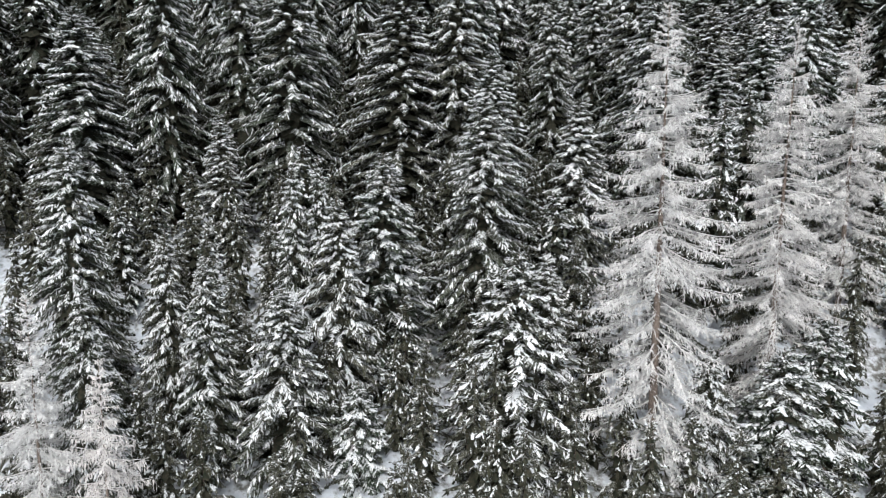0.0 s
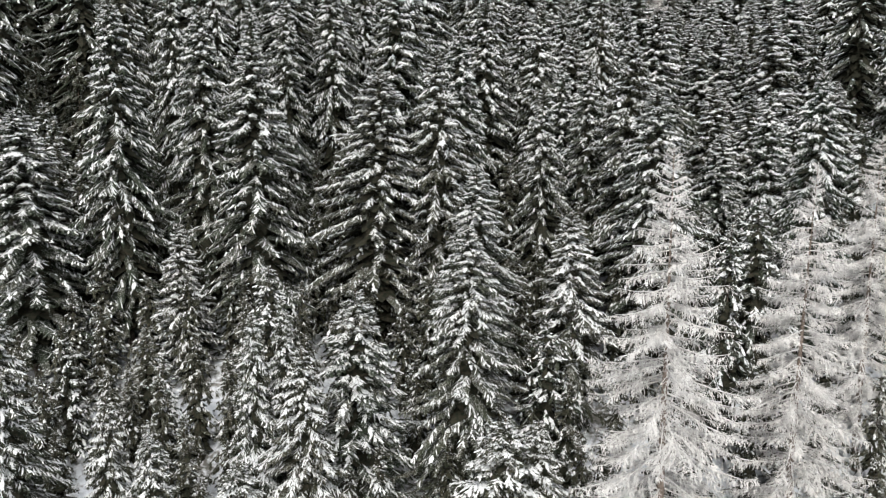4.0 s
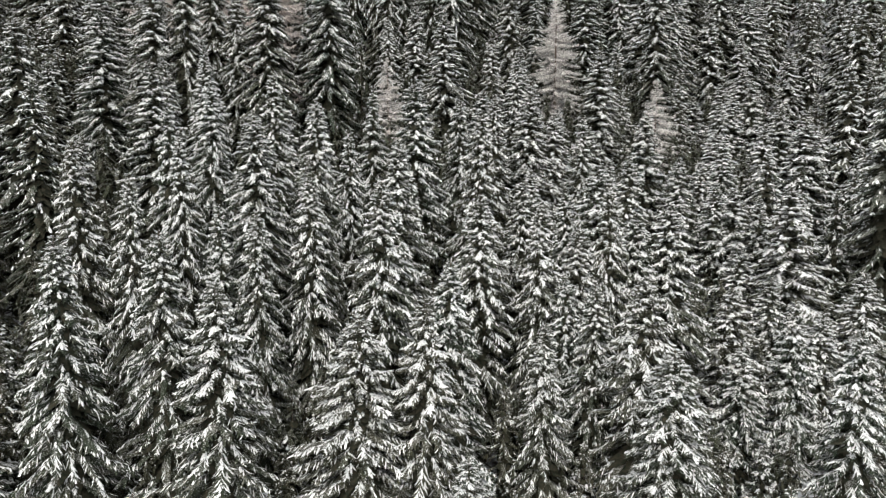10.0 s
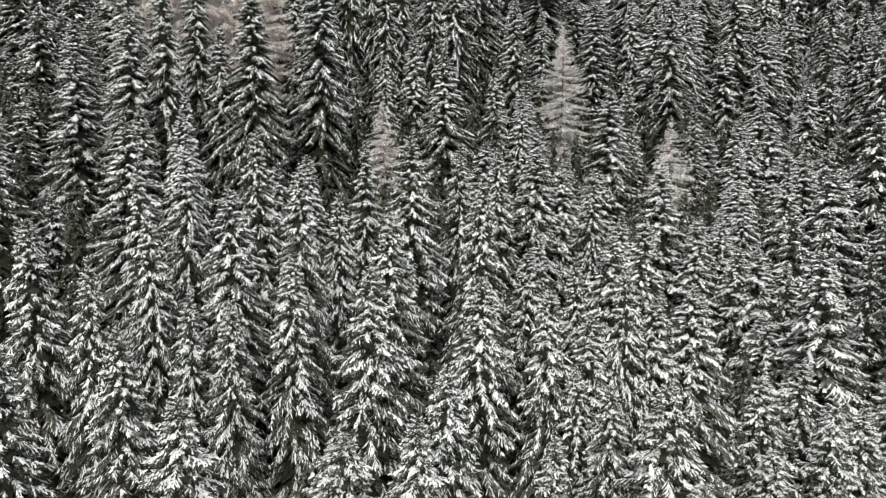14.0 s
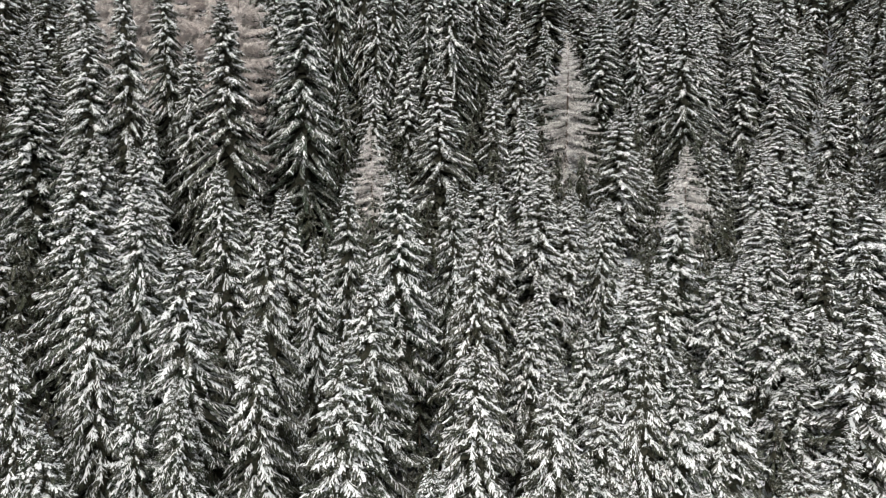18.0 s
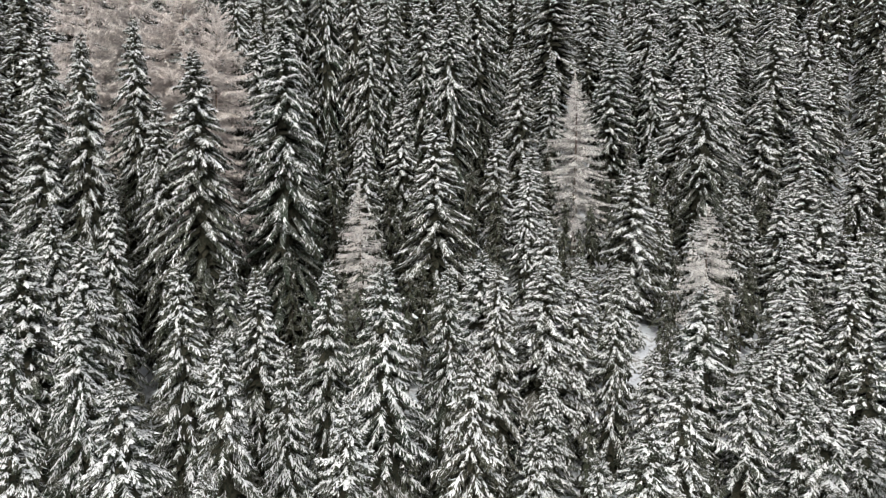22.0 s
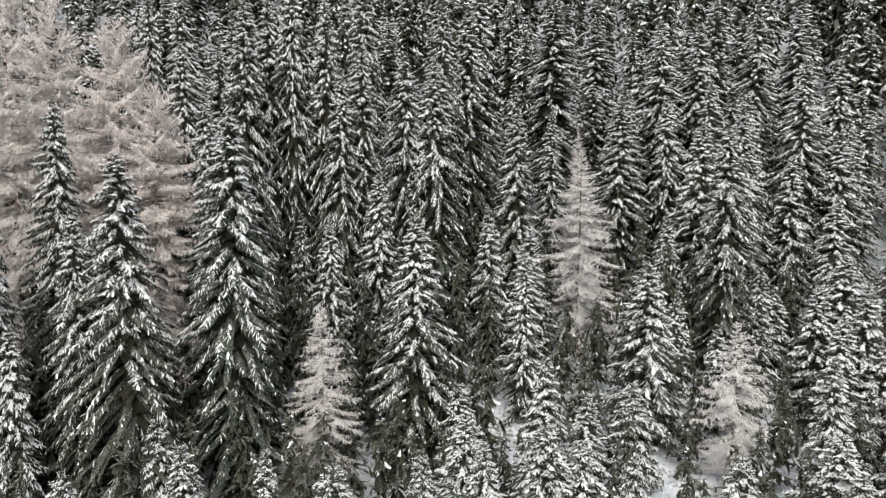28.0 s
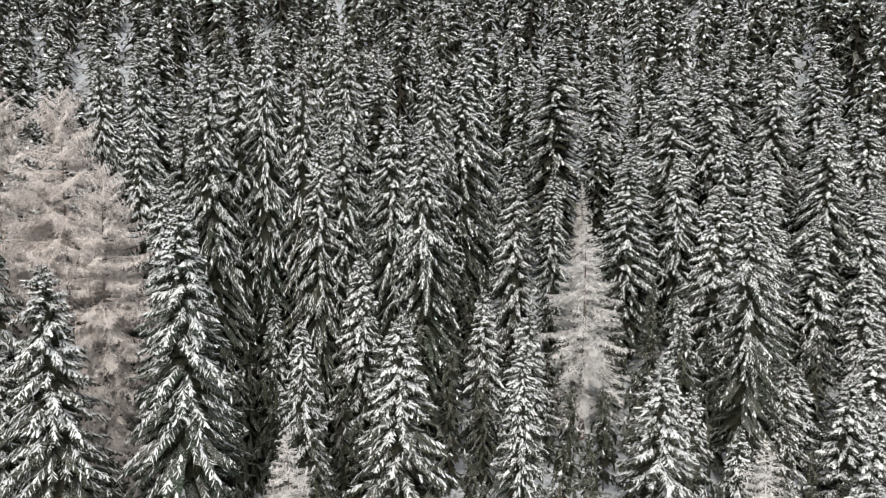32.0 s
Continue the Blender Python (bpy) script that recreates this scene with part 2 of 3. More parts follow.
def spruce_arrays(seed, height, radius, fine, cover=1.0):
    """Stem, inner foliage, needles and snow of one spruce. fine: 1 for trees that come near, more for coarser ones."""
    rng = np.random.default_rng(seed)
    u = rng.uniform
    bend, lobes, phase = u(-0.012, 0.012, 2), u(0.03, 0.13, 3), u(0, 6.28, 3)
    hangs = u(0.75, 1.25)

    def stem(z):
        z = np.asarray(z, float)
        return np.stack([bend[0] * z * z / height, bend[1] * z * z / height, z], -1)

    # whorls of boughs down the stem
    rows, s, turn = [], 0.2, u(0, 6.28)
    low = (0.95 if height < 15 else 0.88 if height < 24 else 0.82) * height
    while s < low:
        step = (0.17 + 0.019 * min(s, 14)) * (0.62 + 0.38 * min(fine, 7)) * u(0.85, 1.15)
        count = 4 if s < 0.7 else int(rng.integers(6, 9)) if fine < 2 else 5
        rows += [(s + u(-0.5, 0.5) * step, turn + 2 * math.pi * (k + u(-0.45, 0.45)) / count) for k in range(count) if s < 2 or u() > 0.07]
        turn, s = turn + 2.4, s + step
    s, az = np.array(rows).T
    s = np.maximum(s, 0.1)
    n = len(s)
    grow = 1 + sum(a * np.sin(k * az + p) for a, k, p in zip(lobes, (1, 2, 3), phase))
    length = crown_radius(s, height, radius) * grow * np.where((u(0, 1, n) < 0.45) & (s > 1.5), u(0.5, 0.85, n), u(0.84, 1.16, n)) + 0.06
    rise = hangs * np.interp(s, (0, 0.5, 1.5, 4, 9, 16), (1.0, 0.4, 0.06, -0.18, -0.37, -0.55)) + rng.normal(0, 0.16, n)
    droop, sway = u(0.0, 0.3, n), u(-0.3, 0.3, n)
    out = np.stack([np.cos(az), np.sin(az), 0 * az], 1)
    across = np.cross(UP, out)
    root = stem(height - s)
    sheltered = np.interp(s, (2, 5, 8, 12, 16), (1.45, 1.28, 0.9, 0.52, 0.15)) * cover
    load = np.where(u(0, 1, n) < 0.82, u(0.75, 1.2, n), u(0.2, 0.5, n)) * sheltered
    slim = np.minimum(1.0, 0.4 + s / 4)

    def at(i, v):
        """A place along bough i, and the bough's direction there."""
        v, q = v[:, None], length[i][:, None]
        r, d, w = rise[i][:, None], droop[i][:, None], sway[i][:, None]
        p = root[i] + q * (out[i] * v + UP * (r * v - d * v ** 2) + across[i] * w * v ** 2)
        return p, out[i] + UP * (r - 2 * d * v) + across[i] * 2 * w * v

    # fingers of twigs in a herringbone, dark needles below and snow on top
    gap = 0.085 * fine * (1 + np.maximum(s - 4, 0) / 7)
    many = np.maximum(2, np.ceil(0.9 * length / gap)).astype(int)
    i = np.repeat(np.arange(n), 2 * many)
    order = np.arange(len(i)) - np.repeat(np.cumsum(2 * many) - 2 * many, 2 * many)
    m = len(i)
    v = 0.13 + 0.87 * np.minimum(1.0, (order // 2 + u(0.1, 1.0, m)) / many[i])
    sign = np.where(order % 2 == 0, 1.0, -1.0)
    p, along = at(i, v)
    reach = (0.06 + 0.03 * fine + 0.31 * length[i] * np.minimum(1, 1.7 * v) * (1.06 - v) ** 0.6) * u(0.4, 1.35, m)
    reach = np.minimum(np.where(u(0, 1, m) < 0.12, 1.4, 1.0) * reach, 0.44 + 0.08 * fine)
    aim = unit(along * u(0.6, 1.05, m)[:, None] + across[i] * (sign * u(0.35, 1.25, m))[:, None] - UP * (hangs * u(-0.1, 0.95, m))[:, None])
    p = p + u(-0.045, 0.045, (m, 3))
    thick = (0.036 + 0.026 * fine ** 0.9) * slim[i] * u(0.65, 1.45, m)
    bare = np.where(length[i] > 0.7, np.interp(v, (0.25, 0.55), (0.2, 1.0)), 1.0)
    patchy = np.where(np.sin(u(2, 9, n)[i] * length[i] * v + u(0, 6.28, n)[i]) > -0.35, 1.15, 0.4)
    snowy = u(0, 1, m) < load[i] * bare * patchy
    dark = u(0, 1, m) < 0.65
    green = kites((p - UP * 0.03)[dark], (aim - UP * 0.1)[dark], (reach * u(0.95, 1.25, m))[dark], thick[dark] * 1.7, 0.2, 0.7)
    white = kites(p[snowy] + UP * 0.03, aim[snowy], reach[snowy], thick[snowy] * (1 + 0.25 * (s[i][snowy] < 3)), 0.12, 0.6)
    # needles that hang straight below the boughs
    pick = u(0, 1, m) < (0.3 if fine < 2 else 0.16)
    fall = unit(out[i] * u(-0.1, 0.6, m)[:, None] + across[i] * u(-0.7, 0.7, m)[:, None] - UP)
    curtain = kites((p - UP * 0.06)[pick], fall[pick], ((0.16 + 0.1 * fine) * slim[i] * u(0.7, 1.6, m))[pick], ((0.07 + 0.05 * fine) * slim[i])[pick], 0.1, 0.2)
    # the dark mat of each bough
    v5 = np.linspace(0.0, 1.0, 5 if fine < 2 else 4)
    k = len(v5)
    i = np.repeat(np.arange(n), k)
    p, _ = at(i, np.tile(v5, n))
    wide = np.minimum(np.tile(0.16 * np.minimum(1, 2.4 * v5) * (1.05 - v5), n) * length[i] + 0.03, 0.24)[:, None] * u(0.7, 1.3, (len(i), 2))
    p = p - UP * 0.07
    edge = [p + across[i] * wide[:, :1] - UP * 0.8 * wide[:, :1], p - across[i] * wide[:, 1:] - UP * 0.8 * wide[:, 1:]]
    b = (np.arange(n)[:, None] * k + np.arange(k - 1)).reshape(-1, 1) * 3
    mats = np.stack([p, *edge], 1).reshape(-1, 3), np.concatenate([b + t for t in ((0, 3, 1), (3, 4, 1), (0, 2, 3), (3, 2, 5))])
    # clumps of snow along the boughs and on their ends
    many = np.maximum(1, np.round(length / (0.3 * (0.5 + 0.5 * fine)))).astype(int)
    i = np.repeat(np.arange(n), many)
    m = len(i)
    i = i[u(0, 1, m) < 0.8 * load[i]]
    m = len(i)
    v = u(0.4, 1.0, m)
    p, along = at(i, v)
    size = u(0.4, 1.1, m) * slim[i] * np.where(u(0, 1, m) < 0.1, 1.5, 1.0)
    clumps = kites(p + UP * 0.05 + u(-0.05, 0.05, (m, 3)), along + across[i] * u(-0.45, 0.45, m)[:, None] - UP * u(0, 0.4, m)[:, None],
                   size * (0.22 + 0.05 * fine), size * (0.085 + 0.035 * fine), 0.22, 0.45, True)
    # dense twigs round the stem, coloured as inner shade: tufts that point down and out
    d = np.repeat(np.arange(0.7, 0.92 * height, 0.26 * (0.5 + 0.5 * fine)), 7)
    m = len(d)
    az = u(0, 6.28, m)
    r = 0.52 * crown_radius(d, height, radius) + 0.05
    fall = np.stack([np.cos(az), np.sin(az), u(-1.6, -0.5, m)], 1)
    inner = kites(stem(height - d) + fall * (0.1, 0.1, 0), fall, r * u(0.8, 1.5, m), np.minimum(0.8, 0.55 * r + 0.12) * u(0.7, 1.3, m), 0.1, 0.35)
    # stem with dead stubs below the crown
    zs = np.linspace(-1.2, height, 10)
    pieces = [tube(stem(zs), [max(0.012, 0.0115 * (height - max(z, 0)) ** 0.97) for z in zs], 8)]
    for _ in range(12 if fine < 2 else 0):
        z, a = u(0.05, 0.3) * height, u(0, 6.28)
        w = np.array((math.cos(a), math.sin(a), u(-0.5, 0.05)))
        q = u(0.6, 1.8)
        pieces.append(tube([stem(z), stem(z) + w * q * 0.6, stem(z) + w * q - UP * 0.15], (0.035, 0.022, 0.008), 4))
    return joined(pieces), inner, joined([mats, green, curtain]), joined([white, clumps])


def spruce_meshes(seed, height, radius, fine, cover):
    stem, inner, needles, snow = spruce_arrays(seed, height, radius, fine, cover)
    return [("trunk", tri_mesh("trunk", *stem, [SPRUCE_BARK]), "dark scaly spruce stem", ""),
            ("inner_foliage", tri_mesh("inner_foliage", *inner, [CORE]), "snow-free inner foliage, coloured dark as the crown's inner shade", ""),
            ("crown", tri_mesh("crown", *needles, [NEEDLES]), "dark green needle sprays", "stuff"),
            ("snow", tri_mesh("snow", *snow, [SNOW]), "white clumped snow on the boughs", "stuff")]


def larch_meshes(seed, height, radius, fine, cover, broad=False):
    """Trunk, branches and frosted twigs of one leafless larch; broad: an old one with a blunt, dense crown."""
    frost, thicker = (ROSY_FROST, 1.05) if broad else (FROST, 1.0)
    rng = np.random.default_rng(seed)
    u = rng.uniform
    bend = u(-0.02, 0.02, 2)

    def stem(z):
        return np.array((bend[0] * z * z / height, bend[1] * z * z / height, z))

    limbs, shoots, s, turn = [], [], 0.15, 0.0
    while s < 0.9 * height:
        reach = radius * (min(1.0, s / (0.33 * height)) ** 0.62 if broad else 1 - (1 - min(1.0, s / (0.5 * height))) ** 1.35)
        for k in range(int(rng.integers(3, 6))):
            az = turn + u(0, 6.28)
            length = reach * u(0.55, 1.15) + 0.15
            out = np.array((math.cos(az), math.sin(az), 0.0))
            across = np.cross(UP, out)
            rise = np.interp(s / height, (0, 0.12, 0.4, 0.9), (0.9, 0.3, -0.1, -0.5) if broad else (0.9, 0.12, -0.15, -0.5)) + u(-0.15, 0.15)
            droop, sway = u(0.1, 0.3), u(-0.3, 0.3)
            root = stem(height - s)

            def at(v):
                v = np.asarray(v)[:, None]
                return root + length * (out * v + UP * (rise * v - droop * v ** 2 + 0.2 * v ** 4) + across * sway * v ** 2)

            steps = max(3, int(length / 0.4))
            limbs.append(tube(at(np.linspace(0, 1, steps)) + u(-0.03, 0.03, (steps, 3)), np.linspace(0.018 + 0.007 * length, 0.012, steps), 3))
            # side shoots that fan out flat and hang a little
            n = int(length * 10 * thicker) + 3
            v = u(0.2, 1.0, n)
            aim = unit(out * u(0.4, 1.0, (n, 1)) + across * (np.where(u(0, 1, n) < 0.5, -1, 1) * u(0.4, 1.0, n))[:, None] + UP * u(-0.55, 0.1, (n, 1)))
            shoots.append(np.c_[at(v), aim, (0.10 + 0.30 * length * (1.08 - v)) * u(0.6, 1.2, n)])
            # short frosted twigs straight off the limb
            n = int(length * 17 * thicker) + 5
            v = u(0.12, 1.0, n)
            aim = unit(out * u(-0.1, 0.9, (n, 1)) + across * u(-0.9, 0.9, (n, 1)) + UP * u(-1.2, 0.15, (n, 1)))
            shoots.append(np.c_[at(v), aim, u(0.1, 0.3, n) * min(1.0, 0.4 + length / 2)])
        turn += 2.4
        s += 0.15 + 0.007 * s + u(0, 0.12)
    r = np.concatenate(shoots)
    p, aim, size = r[:, :3], r[:, 3:6], np.minimum(r[:, 6], 1.1)
    m = len(p)
    first = kites(p, aim, size, thicker * (0.024 + 0.016 * u(0, 1, m)), u(0.0, 0.4, m), 0.3)
    # a fringe of fine twigs along the longer shoots
    i = np.repeat(np.arange(m), np.where(size > 0.25, (size / (0.075 * fine)).astype(int), 0))
    k = len(i)
    v = u(0.1, 1.0, (k, 1))
    fringe = kites(p[i] + aim[i] * size[i][:, None] * v - UP * 0.2 * size[i][:, None] * v ** 2, aim[i] * 0.6 + u(-0.8, 0.8, (k, 3)) - UP * u(0.1, 0.9, (k, 1)),
                   u(0.1, 0.28, k), thicker * (0.019 + 0.014 * u(0, 1, k)), u(-0.1, 0.4, k), 0.3)
    zs = np.linspace(-1.2, height, 12)
    trunk = tri_mesh("trunk", *tube([stem(z) for z in zs], [max(0.015, 0.0115 * (height - max(z, 0))) for z in zs], 8), [LARCH_BARK])
    return [("trunk", trunk, "rough reddish-brown larch stem", ""), ("branchwork", tri_mesh("branchwork", *joined(limbs), [frost]), "long thin frosted branches", "stuff"),
            ("crown", tri_mesh("crown", *joined([first, fringe]), [frost]), "fine reddish twigs under thin hoarfrost" if broad else "fine twigs white with hoarfrost", "stuff")]


def plant(name, meshes):
    """One tree: an empty at its foot with its parts."""
    ob = new(name)
    ob.empty_display_size = 0.3
    for part_name, me, label, kind in meshes:
        tagged(new(part_name, me), label, kind=kind).parent = ob
    return ob


STOCK = {}
PLACED = []
SIZES = {"spruce": ((7.0, 1.6), (12.5, 2.1), (19.0, 2.6), (28.0, 3.1)), "larch": ((12.0, 1.9), (20.0, 3.0), (30.0, 3.9)), "broad_larch": ((28.0, 4.2),)}


def stand(x, y, tip, radius, kind, fine):
    """The built size and variant that suit a tree, and its pose: foot in the ground, tip at that height."""
    tall = max(tip - float(ground_z(x, y)), 3.3 * radius)
    size, girth = min(SIZES[kind], key=lambda h: abs(math.log(h[0] / tall)))
    choice = int(abs(x * 73.1 + y * 31.7)) % (4 if fine < 2 else 3)
    m = Matrix.LocRotScale((x, y, tip - tall), Euler((0, 0, (x * 1.7 + y * 2.9) % 6.28)), (radius / girth, radius / girth, tall / size))
    return (kind, size, girth, choice, fine), m, tall


def put(kind, x, y, tip, radius, fine, label, group):
    key, m, tall = stand(x, y, tip, radius, kind, fine)
    cover = 1.55 if y > 75 else 1.35 if x > 28 or (x < 0 and y > 57) else 0.97
    key = (*key, cover)
    if key in STOCK:
        ob = copy_thing(STOCK[key][0], m @ STOCK[key][1])
    else:
        make = {"spruce": spruce_meshes, "larch": larch_meshes, "broad_larch": functools.partial(larch_meshes, broad=True)}[kind]
        ob = plant(kind.split("_")[-1] + "_tree", make(int(key[1] * 10) + 7 * key[3] + int(fine * 100), key[1], key[2], fine, cover))
        ob.matrix_basis = m
        STOCK[key] = ob, Matrix.Diagonal((*ob.scale, 1)).inverted()
    PLACED.append((x, y, tall, radius))
    return tagged(ob, label, kind.split("_")[-1] + " tree", group)


def spruce(x, y, tip, radius, fine=1.0):
    tall = tip - float(ground_z(x, y))
    if tall > 26:
        label = "very tall old spruce with drooping snow-covered boughs"
    elif tall > 17:
        label = "tall dark spruce with thick snow on its boughs"
    elif radius > 2.2:
        label = "broad bushy spruce heavily laden with white snow"
    else:
        label = "slender young spruce dusted with fresh snow"
    return put("spruce", x, y, tip, radius, fine, label, "snowy spruces of the slope")


def broad_larch(x, y, tip, radius, fine=1.0):
    return put("broad_larch", x, y, tip, radius, fine, "old broad leafless larch with reddish, thinly frosted twigs", "frosted larches of the slope")


def larch(x, y, tip, radius, fine=1.0):
    tall = tip - float(ground_z(x, y))
    label = "tall leafless larch white with hoarfrost" if tall > 17 else "small leafless larch thick with white hoarfrost"
    return put("larch", x, y, tip, radius, fine, label, "frosted larches of the slope")


# front of the stand
larch(-14.0, 27.4, 13.7, 2.02)
larch(-17.0, 27.9, 16.2, 2.10)
spruce(-15.8, 29.8, 16.2, 2.03, 0.75)
spruce(17.4, 34.3, 12.1, 4.55, 0.75)
spruce(-12.0, 34.6, 16.7, 2.16, 0.75)
larch(10.9, 34.8, 29.1, 3.65)
spruce(13.9, 35.0, 12.0, 1.93, 0.75)
spruce(-8.2, 35.1, 15.1, 2.76, 0.75)
spruce(-18.8, 35.1, 22.6, 2.50, 0.75)
spruce(-4.5, 35.2, 10.1, 2.44, 0.75)
spruce(20.0, 35.4, 13.5, 2.83, 0.75)
spruce(3.8, 35.7, 16.8, 4.10, 0.75)
spruce(-14.5, 36.0, 17.9, 1.87, 0.75)
spruce(5.6, 36.3, 16.4, 2.28, 0.75)
larch(17.8, 36.8, 28.4, 2.99)
spruce(-5.7, 37.8, 19.5, 2.54, 0.75)
spruce(-8.3, 38.3, 21.2, 1.77, 0.75)
spruce(-7.0, 39.5, 21.6, 1.62, 0.75)
spruce(-3.5, 40.5, 21.9, 3.32, 0.75)
spruce(2.35, 41.0, 25.1, 3.14, 0.75)
larch(24.9, 43.1, 29.8, 2.80)
spruce(9.0, 46.8, 25.4, 2.91, 0.75)
spruce(14.2, 47.8, 32.8, 3.50, 0.75)
spruce(3.1, 45.0, 28.1, 2.91, 0.75)
# lower slope
spruce(24.1, 48.0, 33.8, 2.83, 0.75)
spruce(-24.8, 48.8, 31.6, 4.12, 0.75)
spruce(-15.3, 48.8, 24.5, 2.15, 0.75)
spruce(-3.1, 50.2, 34.2, 3.93, 0.75)
spruce(-10.7, 50.5, 36.1, 3.52)
spruce(-19.7, 50.9, 38.6, 3.27)
spruce(1.0, 50.0, 35.3, 2.90)
spruce(13.9, 52.5, 36.1, 3.47)
spruce(2.5, 52.9, 36.9, 2.97)
spruce(7.8, 52.2, 33.3, 2.33)
spruce(-15.0, 53.4, 38.7, 2.91)
spruce(-9.9, 56.2, 39.6, 2.40)
spruce(-18.2, 56.9, 41.9, 2.27)
spruce(-10.3, 57.0, 39.5, 2.10)
spruce(10.1, 57.4, 35.3, 2.55)
spruce(-12.6, 57.4, 39.9, 1.98)
spruce(22.1, 57.6, 30.3, 2.59)
spruce(-2.1, 56.2, 41.6, 3.30)
spruce(-22.4, 58.9, 44.0, 2.96)
spruce(-7.1, 59.2, 41.9, 2.50)
spruce(13.3, 59.2, 41.3, 2.25)
spruce(8.4, 58.5, 39.9, 2.58)
spruce(11.1, 59.2, 38.2, 2.97)
spruce(15.1, 59.5, 39.1, 3.09)
spruce(-10.5, 59.7, 45.8, 3.16)
spruce(4.7, 59.7, 40.5, 3.06)
spruce(22.4, 60.2, 33.9, 3.00)
spruce(27.1, 64.2, 33.9, 2.60)
spruce(25.7, 57.7, 33.4, 2.50)
spruce(28.5, 59.4, 32.3, 2.60)
spruce(11.5, 55.0, 35.1, 2.40)
spruce(33.2, 62.5, 34.5, 3.00)
spruce(-16.2, 61.0, 44.2, 2.40)
spruce(17.8, 60.2, 39.7, 3.60)
spruce(-1.3, 62.3, 44.3, 2.84)
# middle of the slope
spruce(-7.2, 62.9, 47.2, 2.38)
spruce(13.3, 63.4, 42.5, 3.42)
spruce(11.3, 64.2, 40.7, 2.20)
spruce(-18.4, 64.6, 47.4, 1.83)
spruce(4.8, 64.8, 46.3, 2.85)
spruce(-15.3, 65.3, 48.6, 2.20)
spruce(8.1, 65.8, 41.4, 2.28)
spruce(-5.3, 68.0, 45.2, 2.02)
spruce(30.6, 68.6, 40.8, 3.97)
spruce(-11.4, 69.3, 49.9, 2.51)
spruce(27.6, 70.9, 35.4, 3.82)
spruce(-0.1, 71.3, 49.4, 3.30)
spruce(-22.4, 72.8, 50.5, 3.77)
spruce(-17.0, 69.2, 50.9, 2.70)
spruce(29.9, 72.9, 39.4, 2.30)
spruce(-4.0, 73.4, 49.1, 2.06)
spruce(28.1, 73.7, 40.3, 3.08)
spruce(10.1, 74.1, 41.9, 1.95)
spruce(3.5, 74.5, 48.7, 2.12)
spruce(23.5, 75.3, 42.9, 2.62)
spruce(18.0, 71.7, 43.0, 2.80)
spruce(27.3, 79.8, 42.5, 2.40)
spruce(26.4, 74.0, 40.8, 2.30)
spruce(7.0, 76.2, 48.5, 2.20)
spruce(-9.0, 76.7, 47.9, 2.51)
spruce(21.0, 77.6, 47.0, 3.30)
spruce(17.7, 77.2, 42.6, 2.23)
spruce(-23.4, 78.2, 52.1, 2.53)
spruce(5.8, 78.2, 49.0, 3.55)
spruce(15.3, 78.5, 46.8, 2.01)
spruce(10.4, 78.5, 48.6, 3.15)
spruce(12.7, 79.8, 47.2, 2.63)
spruce(-20.6, 80.6, 53.5, 1.98)
spruce(29.7, 81.0, 44.6, 2.45)
spruce(-25.4, 81.2, 60.8, 2.87)
spruce(-22.6, 81.8, 64.3, 2.59)
# upper middle
spruce(-31.1, 82.4, 57.1, 3.53)
larch(-3.4, 87.0, 53.3, 2.60)
spruce(-13.2, 83.4, 47.3, 2.13)
spruce(-26.6, 83.9, 65.1, 2.92)
spruce(11.1, 84.1, 50.8, 2.51)
spruce(-18.4, 84.3, 60.1, 2.28)
spruce(-15.1, 84.3, 63.5, 3.41)
spruce(40.0, 84.6, 46.7, 4.34, 1.15)
spruce(30.7, 84.7, 45.6, 3.18)
spruce(14.2, 85.6, 47.8, 2.40)
spruce(-33.2, 88.0, 61.1, 3.20)
spruce(-9.7, 88.1, 66.4, 3.61)
spruce(39.2, 89.0, 48.5, 3.31, 1.15)
spruce(36.7, 87.0, 46.3, 2.60, 1.15)
larch(26.2, 91.0, 51.5, 2.50)
spruce(33.2, 90.4, 48.9, 2.33, 1.15)
spruce(-22.5, 90.6, 67.2, 2.50)
spruce(5.9, 91.1, 46.9, 2.11, 1.15)
spruce(19.0, 92.2, 46.6, 2.42, 1.15)
spruce(2.6, 93.1, 58.8, 3.53)
spruce(20.8, 95.0, 55.4, 3.30, 1.15)
broad_larch(-17.0, 93.1, 68.4, 3.80)
spruce(-3.7, 93.2, 58.6, 2.14)
spruce(-13.4, 94.8, 67.8, 2.37)
broad_larch(-20.1, 95.0, 73.4, 4.60)
broad_larch(-25.2, 97.0, 75.5, 4.40)
broad_larch(-30.0, 98.0, 77.0, 4.60)
spruce(37.6, 97.6, 50.5, 2.59, 1.15)
spruce(-16.0, 97.7, 72.3, 2.26)
spruce(11.3, 97.9, 55.4, 2.11, 1.15)
spruce(41.9, 98.2, 48.5, 4.49, 1.15)
spruce(-18.9, 98.4, 76.5, 1.86)
spruce(40.7, 99.5, 52.6, 2.96, 1.15)
